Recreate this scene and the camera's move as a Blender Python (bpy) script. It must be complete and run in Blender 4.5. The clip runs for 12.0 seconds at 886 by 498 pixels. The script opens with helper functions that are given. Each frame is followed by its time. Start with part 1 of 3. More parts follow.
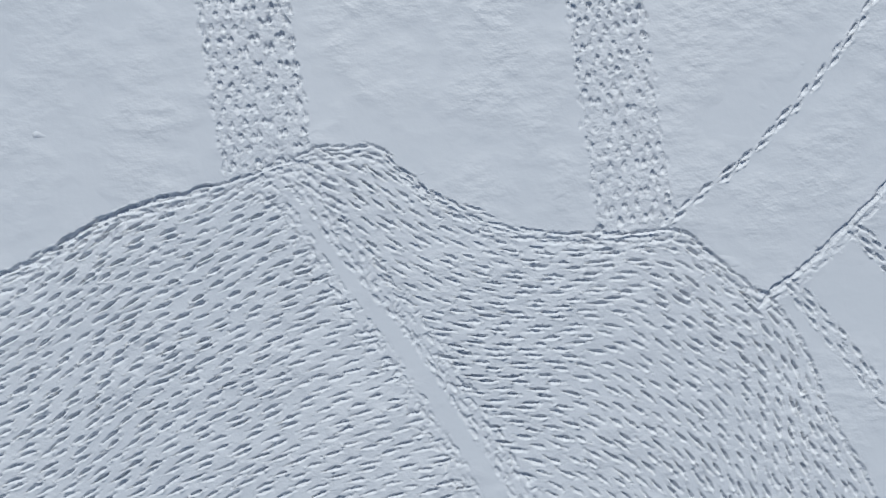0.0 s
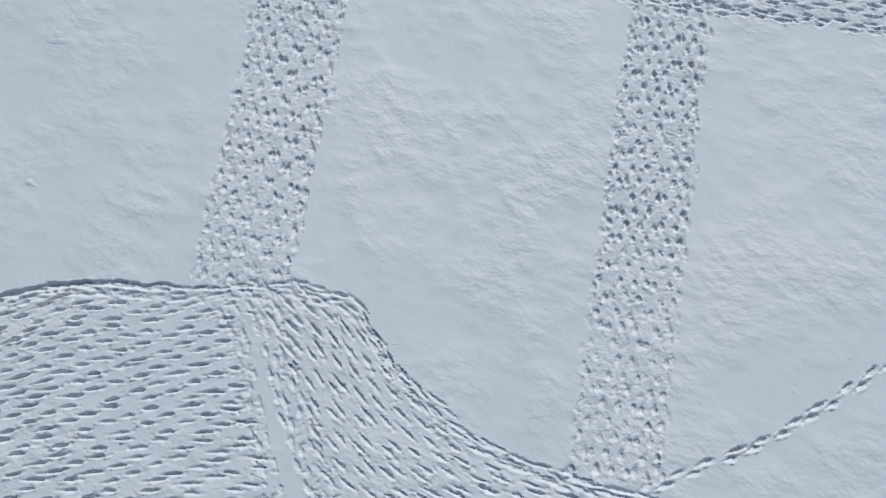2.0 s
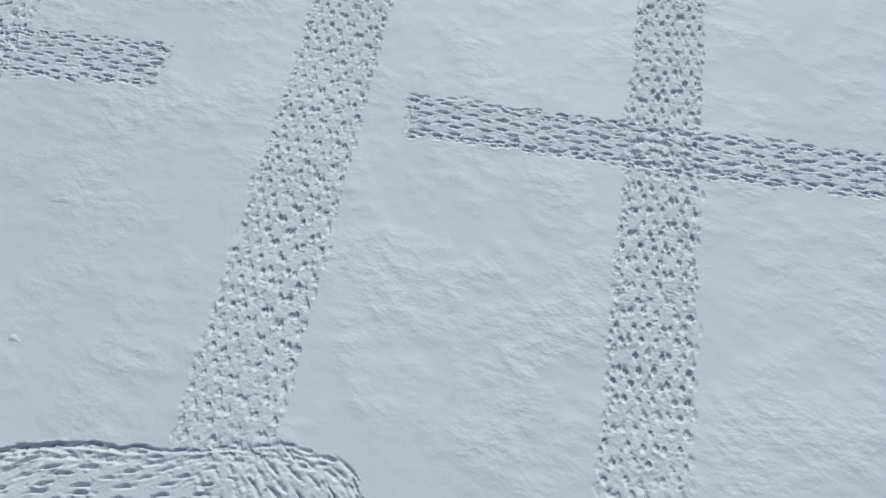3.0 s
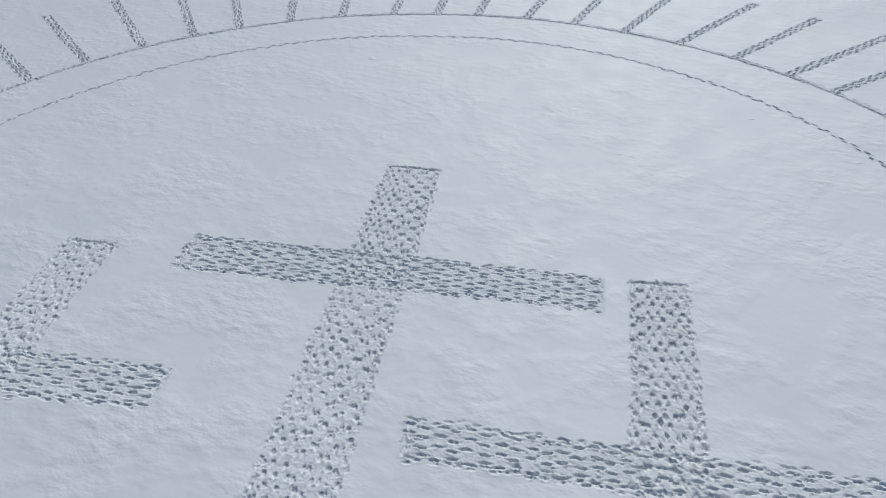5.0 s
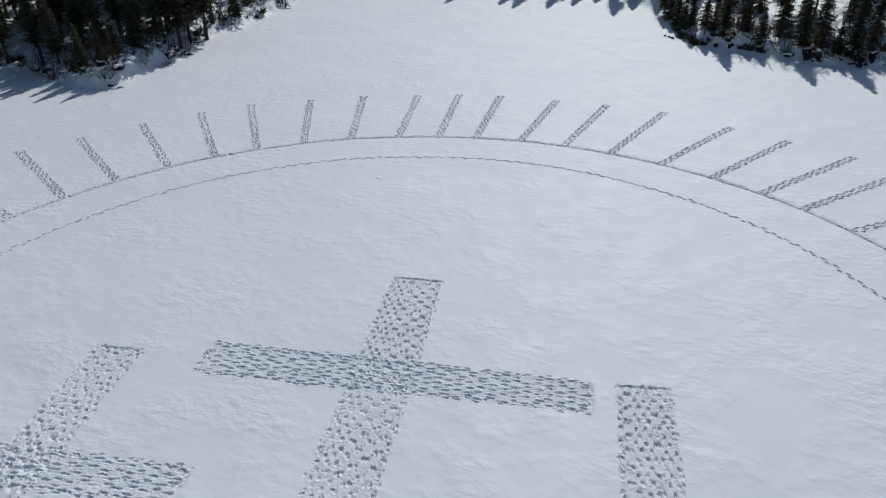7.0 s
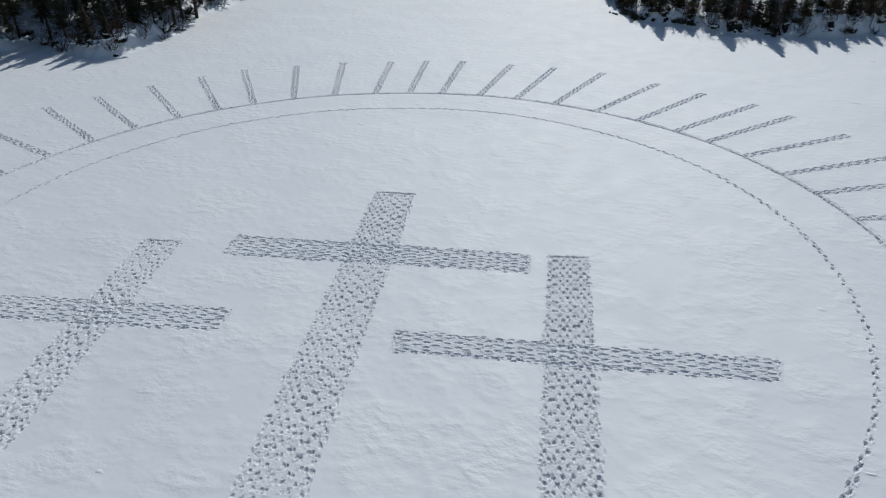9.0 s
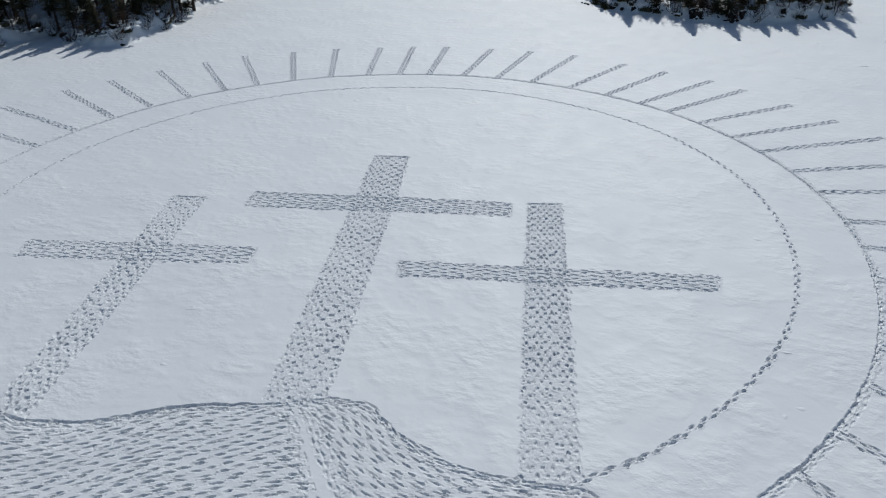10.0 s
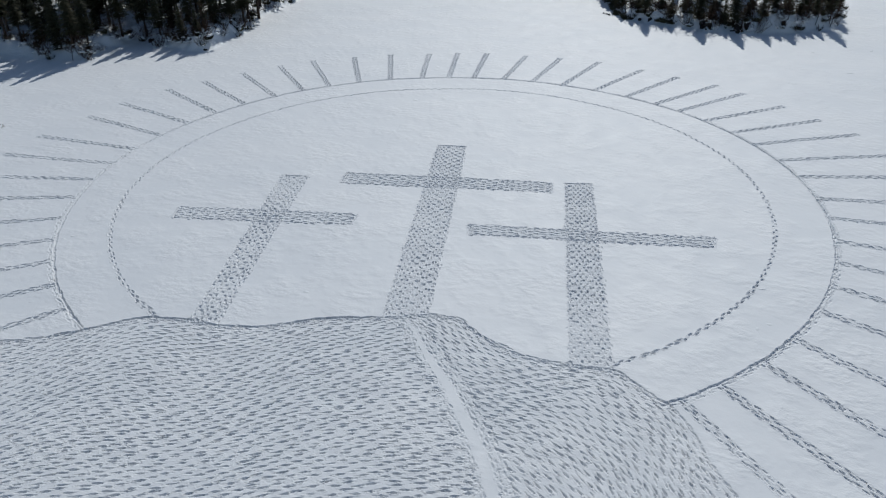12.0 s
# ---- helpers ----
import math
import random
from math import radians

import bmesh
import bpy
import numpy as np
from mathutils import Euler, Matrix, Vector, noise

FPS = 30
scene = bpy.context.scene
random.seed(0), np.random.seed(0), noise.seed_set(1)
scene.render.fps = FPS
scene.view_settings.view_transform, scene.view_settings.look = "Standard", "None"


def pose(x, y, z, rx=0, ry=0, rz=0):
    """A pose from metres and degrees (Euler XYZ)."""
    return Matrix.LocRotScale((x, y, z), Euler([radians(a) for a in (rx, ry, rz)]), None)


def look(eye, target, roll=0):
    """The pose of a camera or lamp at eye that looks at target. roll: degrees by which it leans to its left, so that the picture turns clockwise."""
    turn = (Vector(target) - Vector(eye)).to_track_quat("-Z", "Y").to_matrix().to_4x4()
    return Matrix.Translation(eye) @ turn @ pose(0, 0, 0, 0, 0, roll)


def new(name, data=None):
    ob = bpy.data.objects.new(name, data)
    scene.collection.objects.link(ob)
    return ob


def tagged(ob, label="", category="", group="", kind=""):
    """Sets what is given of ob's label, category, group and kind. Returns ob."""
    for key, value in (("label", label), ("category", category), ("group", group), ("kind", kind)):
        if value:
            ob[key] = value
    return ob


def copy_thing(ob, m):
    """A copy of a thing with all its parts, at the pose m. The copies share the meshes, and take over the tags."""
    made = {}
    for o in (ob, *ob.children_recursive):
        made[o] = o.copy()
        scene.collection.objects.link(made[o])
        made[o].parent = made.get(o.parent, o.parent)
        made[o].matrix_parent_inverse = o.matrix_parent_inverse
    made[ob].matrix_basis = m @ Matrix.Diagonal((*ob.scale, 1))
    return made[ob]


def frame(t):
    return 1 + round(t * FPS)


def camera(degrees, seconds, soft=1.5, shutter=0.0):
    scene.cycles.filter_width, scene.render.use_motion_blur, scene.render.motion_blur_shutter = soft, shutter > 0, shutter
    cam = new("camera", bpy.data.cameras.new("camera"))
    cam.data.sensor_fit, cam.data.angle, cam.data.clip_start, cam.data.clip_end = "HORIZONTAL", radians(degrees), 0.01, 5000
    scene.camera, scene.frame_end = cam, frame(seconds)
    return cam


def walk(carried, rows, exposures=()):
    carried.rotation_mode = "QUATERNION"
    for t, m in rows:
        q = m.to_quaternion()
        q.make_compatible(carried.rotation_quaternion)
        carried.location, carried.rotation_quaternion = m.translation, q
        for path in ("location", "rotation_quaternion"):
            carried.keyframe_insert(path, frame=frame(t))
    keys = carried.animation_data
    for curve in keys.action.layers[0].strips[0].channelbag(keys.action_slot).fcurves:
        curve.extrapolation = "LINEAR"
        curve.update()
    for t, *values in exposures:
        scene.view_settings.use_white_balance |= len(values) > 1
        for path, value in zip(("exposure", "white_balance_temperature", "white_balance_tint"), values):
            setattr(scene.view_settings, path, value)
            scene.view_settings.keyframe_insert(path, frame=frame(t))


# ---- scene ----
cam = camera(62.0, 12.0, soft=1.1)
PATH = [
    (0, (4.105, -11.29, 25.059), (4.15, -11.265, 23.059), 65.3),
    (0.5, (5.136, -9.768, 24.065), (5.082, -9.745, 22.066), -51.9),
    (1, (5.627, -9.743, 23.089), (5.525, -9.587, 21.097), -11.0),
    (1.5, (5.838, -8.882, 22.796), (5.738, -8.742, 20.803), -13.4),
    (2, (6.512, -9.918, 22.437), (6.295, -9.507, 20.492), -5.5),
    (2.5, (6.657, -10.25, 22.154), (6.349, -9.608, 20.285), -3.2),
    (4.5, (6.719, -10.418, 20.228), (6.14, -9.087, 18.854), -1.0),
    (5, (6.653, -10.265, 20.938), (6.024, -8.802, 19.728), -0.8),
    (5.5, (6.562, -10.276, 22.2), (5.893, -8.697, 21.171), -0.5),
    (6, (6.685, -10.512, 23.009), (6.003, -8.906, 22.032), -0.5),
    (6.5, (6.949, -11.203, 23.067), (6.266, -9.595, 22.094), -0.5),
    (7, (7.58, -12.614, 22.889), (6.893, -11.007, 21.917), -0.7),
    (9, (12.301, -24.071, 23.379), (11.687, -22.443, 22.393), -0.4),
    (9.5, (13.649, -27.953, 23.679), (13.081, -26.308, 22.693), -0.4),
    (10, (14.238, -32.01, 23.755), (13.672, -30.365, 22.769), -0.5),
    (10.5, (14.496, -36.245, 24.287), (13.895, -34.613, 23.3), -0.5),
    (11, (14.581, -40.174, 25.691), (13.984, -38.541, 24.704), -0.3),
    (11.5, (14.907, -43.579, 27.202), (14.309, -41.947, 26.213), -0.5),
    (12, (14.946, -46.112, 28.401), (14.351, -44.479, 27.411), -0.4),
]
walk(cam, [(t, look(eye, target, roll)) for t, eye, target, roll in PATH], exposures=[(0, -0.02, 6090, 6.5), (2.5, -0.04, 6090, 6.5), (5.0, -0.08, 6190, 6.3), (12, -0.08, 6220, 6.7)])

# ---- light ----
SUN_AZ, SUN_EL = 98.0, 39.0  # direction towards the sun, counter-clockwise from +x, and height
world = bpy.data.worlds.new("winter_sky")
scene.world = world
world.use_nodes = True
wt = world.node_tree
sky = wt.nodes.new("ShaderNodeTexSky")
sky.sky_type = "NISHITA"
sky.sun_disc = False
sky.sun_elevation = radians(SUN_EL)
sky.sun_rotation = radians(90 - SUN_AZ)
sky.air_density, sky.dust_density, sky.ozone_density = 1.0, 0.6, 1.5
wt.links.new(sky.outputs[0], wt.nodes["Background"].inputs[0])
wt.nodes["Background"].inputs[1].default_value = 0.054
sun = new("sun", bpy.data.lights.new("sun", "SUN"))
sun.data.energy, sun.data.angle, sun.data.color = 2.42, radians(0.55), (1.0, 0.965, 0.91)
sun.matrix_basis = look((0, 0, 60), (-math.cos(radians(SUN_AZ)) * math.cos(radians(SUN_EL)), -math.sin(radians(SUN_AZ)) * math.cos(radians(SUN_EL)), 60 - math.sin(radians(SUN_EL))))
scene.view_settings.exposure = 0.0


# ---- materials ----
def material(name, rough=0.7, spec=0.3):
    m = bpy.data.materials.new(name)
    m.use_nodes = True
    b = m.node_tree.nodes["Principled BSDF"]
    b.inputs["Roughness"].default_value = rough
    b.inputs["Specular IOR Level"].default_value = spec
    return m, m.node_tree, b


def node(tree, kind, **values):
    n = tree.nodes.new(kind)
    for k, v in values.items():
        n.inputs[k.replace("_", " ")].default_value = v
    return n


def noise_of(tree, vec, scale, detail=4.0, rough=0.55, distort=0.0):
    n = node(tree, "ShaderNodeTexNoise", Scale=scale, Detail=detail, Roughness=rough, Distortion=distort)
    tree.links.new(vec, n.inputs["Vector"])
    return n.outputs["Fac"]


def mapped(tree, scale, turn=0.0):
    co = tree.nodes.new("ShaderNodeNewGeometry")
    mp = tree.nodes.new("ShaderNodeMapping")
    mp.inputs["Scale"].default_value = scale
    mp.inputs["Rotation"].default_value = (0, 0, radians(turn))
    tree.links.new(co.outputs["Position"], mp.inputs["Vector"])
    return mp.outputs["Vector"]


def ramp_of(tree, fac, stops):
    r = tree.nodes.new("ShaderNodeValToRGB")
    els = r.color_ramp.elements
    while len(els) < len(stops):
        els.new(0.5)
    for e, (p, c) in zip(els, stops):
        e.position, e.color = p, (*c, 1)
    tree.links.new(fac, r.inputs["Fac"])
    return r.outputs["Color"]


def bump_of(tree, height, strength, distance, under=None):
    b = node(tree, "ShaderNodeBump", Strength=strength, Distance=distance)
    tree.links.new(height, b.inputs["Height"])
    if under:
        tree.links.new(under, b.inputs["Normal"])
    return b.outputs["Normal"]


def snow_material(name):
    """Wind-packed snow: soft drifts, small ripples lying across the wind, grain, and a faint change of tone."""
    m, t, b = material(name, 0.6, 0.6)
    flat = mapped(t, (1, 1, 1))
    tone = ramp_of(t, noise_of(t, flat, 0.11, 3), [(0.3, (0.825, 0.85, 0.88)), (0.7, (0.875, 0.89, 0.91))])
    t.links.new(tone, b.inputs["Base Color"])
    patch = ramp_of(t, noise_of(t, flat, 0.22, 3, 0.6), [(0.42, (0.06, 0.06, 0.06)), (0.62, (1, 1, 1))])
    rip = noise_of(t, mapped(t, (0.9, 1.25, 1), -6), 1.5, 3, 0.52)
    ridge = node(t, "ShaderNodeTexNoise", Scale=1.2, Detail=5.0, Roughness=0.55, Distortion=0.4)
    ridge.noise_type = "RIDGED_MULTIFRACTAL"
    t.links.new(mapped(t, (0.8, 1.3, 1), -14), ridge.inputs["Vector"])
    crest = ramp_of(t, ridge.outputs["Fac"], [(0.42, (0, 0, 0)), (0.85, (1, 1, 1))])
    spare = ramp_of(t, noise_of(t, flat, 0.3, 3), [(0.48, (0, 0, 0)), (0.62, (1, 1, 1))])

    def product(one, two):
        n = node(t, "ShaderNodeMath")
        n.operation = "MULTIPLY"
        t.links.new(one, n.inputs[0])
        t.links.new(two, n.inputs[1])
        return n.outputs[0]

    # broken crumbs lie where feet have trodden
    crumbs = t.nodes.new("ShaderNodeAttribute")
    crumbs.attribute_name = "crumbs"
    n0 = bump_of(t, noise_of(t, flat, 0.45, 3, 0.5), 0.5, 0.08)
    n4 = bump_of(t, product(crest, spare), 0.9, 0.08, n0)
    n1 = bump_of(t, product(rip, patch), 0.85, 0.108, n4)
    n2 = bump_of(t, noise_of(t, flat, 4.6, 3, 0.5), 0.5, 0.009, n1)
    level = node(t, "ShaderNodeMath")
    level.operation = "SUBTRACT"
    level.inputs[1].default_value = 0.5
    t.links.new(noise_of(t, flat, 12.0, 4, 0.6), level.inputs[0])
    n5 = bump_of(t, product(level.outputs[0], crumbs.outputs["Fac"]), 0.9, 0.046, n2)
    n3 = bump_of(t, noise_of(t, flat, 26, 3, 0.6), 0.3, 0.004, n5)
    t.links.new(n3, b.inputs["Normal"])
    # the wind crust has a sheen that trodden snow has lost
    rr = ramp_of(t, noise_of(t, flat, 0.5, 3), [(0.3, (0.6, 0.6, 0.6)), (0.7, (0.69, 0.69, 0.69))])
    dull = node(t, "ShaderNodeMath")
    dull.operation = "MULTIPLY_ADD"
    dull.inputs[1].default_value = 0.2
    dull.use_clamp = True
    t.links.new(crumbs.outputs["Fac"], dull.inputs[0])
    t.links.new(rr, dull.inputs[2])
    t.links.new(dull.outputs[0], b.inputs["Roughness"])
    sheen = ramp_of(t, crumbs.outputs["Fac"], [(0.0, (0.47, 0.47, 0.47)), (0.7, (0.15, 0.15, 0.15))])
    t.links.new(sheen, b.inputs["Specular IOR Level"])
    return m


def plain_material(name, dark, light, scale, rough=0.8, spec=0.2, bump=0.0, per_object=False):
    m, t, b = material(name, rough, spec)
    f = noise_of(t, mapped(t, (1, 1, 1)), scale, 5, 0.6)
    if per_object:
        info = t.nodes.new("ShaderNodeObjectInfo")
        add = node(t, "ShaderNodeMath")
        add.operation = "MULTIPLY_ADD"
        t.links.new(info.outputs["Random"], add.inputs[0])
        add.inputs[1].default_value = 0.35
        t.links.new(f, add.inputs[2])
        f = add.outputs[0]
    t.links.new(ramp_of(t, f, [(0.3, dark), (0.85, light)]), b.inputs["Base Color"])
    if bump:
        t.links.new(bump_of(t, f, 0.6, bump), b.inputs["Normal"])
    return m


SNOW = snow_material("wind_packed_snow")
NEEDLES = plain_material("spruce_needles", (0.032, 0.038, 0.024), (0.105, 0.1, 0.06), 3.0, 0.75, 0.2, per_object=True)
BARK = plain_material("spruce_bark", (0.03, 0.024, 0.02), (0.11, 0.085, 0.07), 9.0, 0.9, 0.1, 0.02)
TWIGS = plain_material("bare_twigs", (0.04, 0.026, 0.02), (0.13, 0.085, 0.06), 6.0, 0.85, 0.1)
ROCK = plain_material("wet_dark_rock", (0.012, 0.011, 0.011), (0.055, 0.048, 0.044), 2.2, 0.85, 0.2, 0.08)


# ---- mesh helpers ----
def mesh_of(name, verts, faces, mat, smooth=True):
    """A mesh of equal-sized faces from numpy arrays."""
    verts, faces = np.asarray(verts, np.float32), np.asarray(faces, np.int32)
    me = bpy.data.meshes.new(name)
    k = faces.shape[1]
    me.vertices.add(len(verts))
    me.vertices.foreach_set("co", verts.ravel())
    me.loops.add(faces.size)
    me.loops.foreach_set("vertex_index", faces.ravel())
    me.polygons.add(len(faces))
    me.polygons.foreach_set("loop_start", np.arange(len(faces), dtype=np.int32) * k)
    me.polygons.foreach_set("loop_total", np.full(len(faces), k, np.int32))
    me.polygons.foreach_set("use_smooth", np.full(len(faces), smooth))
    me.materials.append(mat)
    me.update(calc_edges=True)
    return me


def child(name, me, parent, label=""):
    ob = new(name, me)
    ob.parent = parent
    if label:
        tagged(ob, label)
    return ob


def empty(name, x, y, z):
    ob = new(name)
    ob.location = (x, y, z)
    ob.empty_display_size = 0.3
    return ob


def smoothstep(a, b, v):
    s = np.clip((v - a) / (b - a), 0, 1)
    return s * s * (3 - 2 * s)


def lattice_noise(seed, nx, ny, cell):
    """Smooth noise on a grid of nx x ny points, one value about every `cell` points."""
    r = np.random.RandomState(seed)
    g = r.rand(int(nx / cell) + 3, int(ny / cell) + 3)
    x, y = np.arange(nx) / cell, np.arange(ny) / cell
    i, j = x.astype(int), y.astype(int)
    u, v = x - i, y - j
    u, v = (u * u * (3 - 2 * u))[:, None], (v * v * (3 - 2 * v))[None, :]
    a, b = g[np.ix_(i, j)], g[np.ix_(i + 1, j)]
    c, d = g[np.ix_(i, j + 1)], g[np.ix_(i + 1, j + 1)]
    return (a * (1 - u) + b * u) * (1 - v) + (c * (1 - u) + d * u) * v - 0.5


def spline(points, step=0.15):
    """A smooth curve through the points, as an even polyline."""
    p = np.array(points, float)
    p = np.vstack([2 * p[0] - p[1], p, 2 * p[-1] - p[-2]])
    out = []
    for a, b, c, d in zip(p[:-3], p[1:-2], p[2:-1], p[3:]):
        for s in np.linspace(0, 1, 12, endpoint=False):
            out.append(0.5 * (2 * b + (c - a) * s + (2 * a - 5 * b + 4 * c - d) * s**2 + (3 * b - a - 3 * c + d) * s**3))
    return even(np.array(out + [p[-2]]), step)


def even(p, step):
    d = np.r_[0, np.cumsum(np.hypot(*np.diff(p, axis=0).T))]
    s = np.arange(0, d[-1], step)
    return np.c_[np.interp(s, d, p[:, 0]), np.interp(s, d, p[:, 1])]


def soften(p, sigma):
    """The polyline smoothed over about sigma points."""
    if sigma < 0.5:
        return p
    n = int(3 * sigma)
    k = np.exp(-0.5 * (np.arange(-n, n + 1) / sigma) ** 2)
    k /= k.sum()
    ext = np.vstack([p[0] + (p[1] - p[0]) * np.arange(-n, 0)[:, None], p, p[-1] + (p[-1] - p[-2]) * np.arange(1, n + 1)[:, None]])
    return np.c_[np.convolve(ext[:, 0], k, "valid"), np.convolve(ext[:, 1], k, "valid")]


def inside(poly, x, y):
    """Which of the points lie within the polygon."""
    r = np.zeros(np.shape(x), bool)
    q = np.roll(poly, -1, axis=0)
    for (ax, ay), (bx, by) in zip(poly, q):
        if ay != by:
            r ^= ((ay > y) != (by > y)) & (x < (bx - ax) * (y - ay) / (by - ay) + ax)
    return r


def distance(line, x, y):
    """How far the points lie from the polyline."""
    best = np.full(np.shape(x), 1e9)
    for (ax, ay), (bx, by) in zip(line[:-1], line[1:]):
        dx, dy = bx - ax, by - ay
        s = np.clip(((x - ax) * dx + (y - ay) * dy) / (dx * dx + dy * dy + 1e-12), 0, 1)
        best = np.minimum(best, np.hypot(x - ax - s * dx, y - ay - s * dy))
    return best


# ---- the plan of the drawing trodden into the snow ----
RING = np.array((-6.3, 12.56))          # middle of the great ring
RING_R, INNER_R = 33.0, 28.6
INNER = np.array((-6.35, 12.22))
RAY_END = 45.0
# rays: where each leaves the ring and where it points at its end, in degrees round the ring
RAYS = [(129.1, 126.4), (136.0, 133.9), (142.1, 140.1), (148.8, 147.1), (156.0, 154.3), (163.0, 160.5), (170.1, 168.8), (177.4, 175.3), (184.7, 183.8),
        (191.4, 190.4), (198, 197.2), (204.6, 203.8), (211.8, 211), (218.6, 217.8), (225, 224.2), (231.5, 230.7), (238.1, 237.3), (121.9, 119.6),
        (114.7, 112.5), (108.6, 107.2), (102.9, 101.8), (96.1, 94.6), (89.5, 88.3), (82.6, 81.3), (75.1, 73.1), (67.8, 66.6), (60.9, 59.8),
        (55.2, 54.6), (48.6, 47.4), (41.6, 40.7), (35.3, 34.5), (27.9, 27.1), (21.1, 20.3), (13.1, 12.3), (6.6, 5.8), (-0.7, -1.5), (-7, -7.8),
        (-13.6, -14.4), (-20.1, -20.9), (-27.7, -28.5), (-34.2, -34.6), (-40.9, -40.5), (-46, -46)]
# bars: corners at one end, then at the other
BARS = {
    "tall": (((-9.98, 20.9), (-7.12, 21.52), (-0.05, -8.05), (-2.9, -9.1)), ((-15.62, 11.58), (-15.15, 9.2), (3.55, 13.6), (3.08, 15.7))),
    "east": (((4.36, 15.9), (6.68, 16.6), (12.5, -9.5), (10.0, -10.1)), ((-1.4, 5.25), (-0.88, 3.58), (17.66, 7.82), (17.7, 9.58))),
    "west": (((-21.3, 8.98), (-18.8, 9.55), (-12.95, -13.5), (-14.75, -14.1)), ((-26.15, 0.25), (-25.5, -1.85), (-10.75, 1.98), (-11.05, 4.0))),
}
HILL_TOP = [(-31, -23.5), (-29, -22.1), (-27, -20.8), (-25.0, -19.8), (-23.4, -19.1), (-20.8, -17.1), (-18.1, -14.7), (-16.6, -14.2), (-14.5, -13.8), (-13, -13.8),
            (-10.6, -13.2), (-8.7, -12.2), (-7.3, -11.2), (-5.7, -10.3), (-3.8, -9.7), (-1.0, -8.5), (0, -8.0), (0.9, -7.88), (2.0, -7.7),
            (2.9, -8.3), (3.7, -8.8), (4.9, -9.4), (6.8, -10.05), (9.7, -10.1), (12.5, -9.8), (13.9, -10.5), (14.7, -11.1), (15.8, -11.7)]
HILL_EAST = [(15.8, -11.7), (16.8, -12.7), (17.65, -14.1), (18.3, -15.6), (19.5, -17.3), (20.9, -19.6)]
PATH_LINE = [(-1.25, -9.1), (-0.6, -9.6), (0.3, -10.7), (1.25, -11.9), (2.25, -13), (3.45, -14.3), (4.35, -15.4), (5.45, -16.8), (6.45, -18.2), (7.15, -19.2), (7.95, -20.6), (8.5, -21.6), (8.85, -23.2)]

# ---- the trodden ground as a height field ----
FINE = 24                                # points a metre
X0, X1, Y0, Y1 = -54, 42, -36, 60
NX, NY = (X1 - X0) * FINE + 1, (Y1 - Y0) * FINE + 1
depth = np.zeros((NX, NY), np.float32)
rim = np.zeros((NX, NY), np.float32)
owner = np.full((NX, NY), -1, np.int32)  # the print that made a point
gx, gy = X0 + np.arange(NX) / FINE, Y0 + np.arange(NY) / FINE
rng = np.random.RandomState(7)
grit = lattice_noise(11, NX, NY, 1.6) * 0.55 + lattice_noise(12, NX, NY, 3.4) * 0.8
prints = []


def tread(x, y, ang, length, width, deep, ragged=1.0, shape=1.9, tail=0.3):
    """One snowshoe's dent with the snow that it pushed up round it."""
    if not (X0 + 1 < x < X1 - 1 and Y0 + 1 < y < Y1 - 1):
        return
    h = length * 0.5 + 0.42
    i0, i1 = int((x - h - X0) * FINE), int((x + h - X0) * FINE) + 2
    j0, j1 = int((y - h - Y0) * FINE), int((y + h - Y0) * FINE) + 2
    dx, dy = gx[i0:i1, None] - x, gy[None, j0:j1] - y
    c, s = math.cos(ang), math.sin(ang)
    u, v = (dx * c + dy * s) / (length / 2), (-dx * s + dy * c) / (width / 2)
    v = v + 0.25 * rng.uniform(-1, 1) * u * u             # no two quite straight
    v = v * (1 + tail * np.clip(0.3 - u, 0, 1.3))         # narrower at the heel
    r = (np.abs(u) ** shape + np.abs(v) ** shape) ** (1 / shape) + 0.55 * grit[i0:i1, j0:j1] * ragged
    wall = np.clip(u * s + v * c, -1, 1)                  # +1 towards +y, the sun's side: dents shaped steeper there for a thin shadow
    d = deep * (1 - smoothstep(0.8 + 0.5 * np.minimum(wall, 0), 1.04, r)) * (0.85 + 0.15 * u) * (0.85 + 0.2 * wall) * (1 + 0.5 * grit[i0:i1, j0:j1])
    drag = 1 - smoothstep(0.3, 0.8, np.hypot((np.abs(u) - 1.1) / 0.55, v / 0.9) * 0.8)
    d = np.maximum(d, 0.22 * deep * drag)
    # rim shaped higher on the side away from the sun, for a bright lip
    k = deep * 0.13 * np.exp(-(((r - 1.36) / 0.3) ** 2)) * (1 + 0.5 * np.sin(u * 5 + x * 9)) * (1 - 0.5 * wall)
    dd = depth[i0:i1, j0:j1]
    won = d > dd
    dd[won] = d[won]
    owner[i0:i1, j0:j1][won & (d > 0.62 * deep)] = len(prints)
    np.maximum(rim[i0:i1, j0:j1], k, out=rim[i0:i1, j0:j1])
    prints.append((x, y))


def firm(x, y):
    """How deep the feet sank here: in patches, and less on the hard snow by the hill's edge."""
    k = 1.0 + 0.28 * math.sin(0.61 * x + 1.7 * math.sin(0.37 * y)) * math.sin(0.53 * y + 1.1 * math.sin(0.29 * x + 1))
    if y < -10.5 and x > 11:              # thin hard snow on the hill's flank
        k *= 0.85
    if 8.5 < x < 13.5 and -9.6 < y < -2.5:
        k *= 0.7
    if -4 < x < 1 and -8.3 < y < -5.2:
        k *= 0.75
    return k


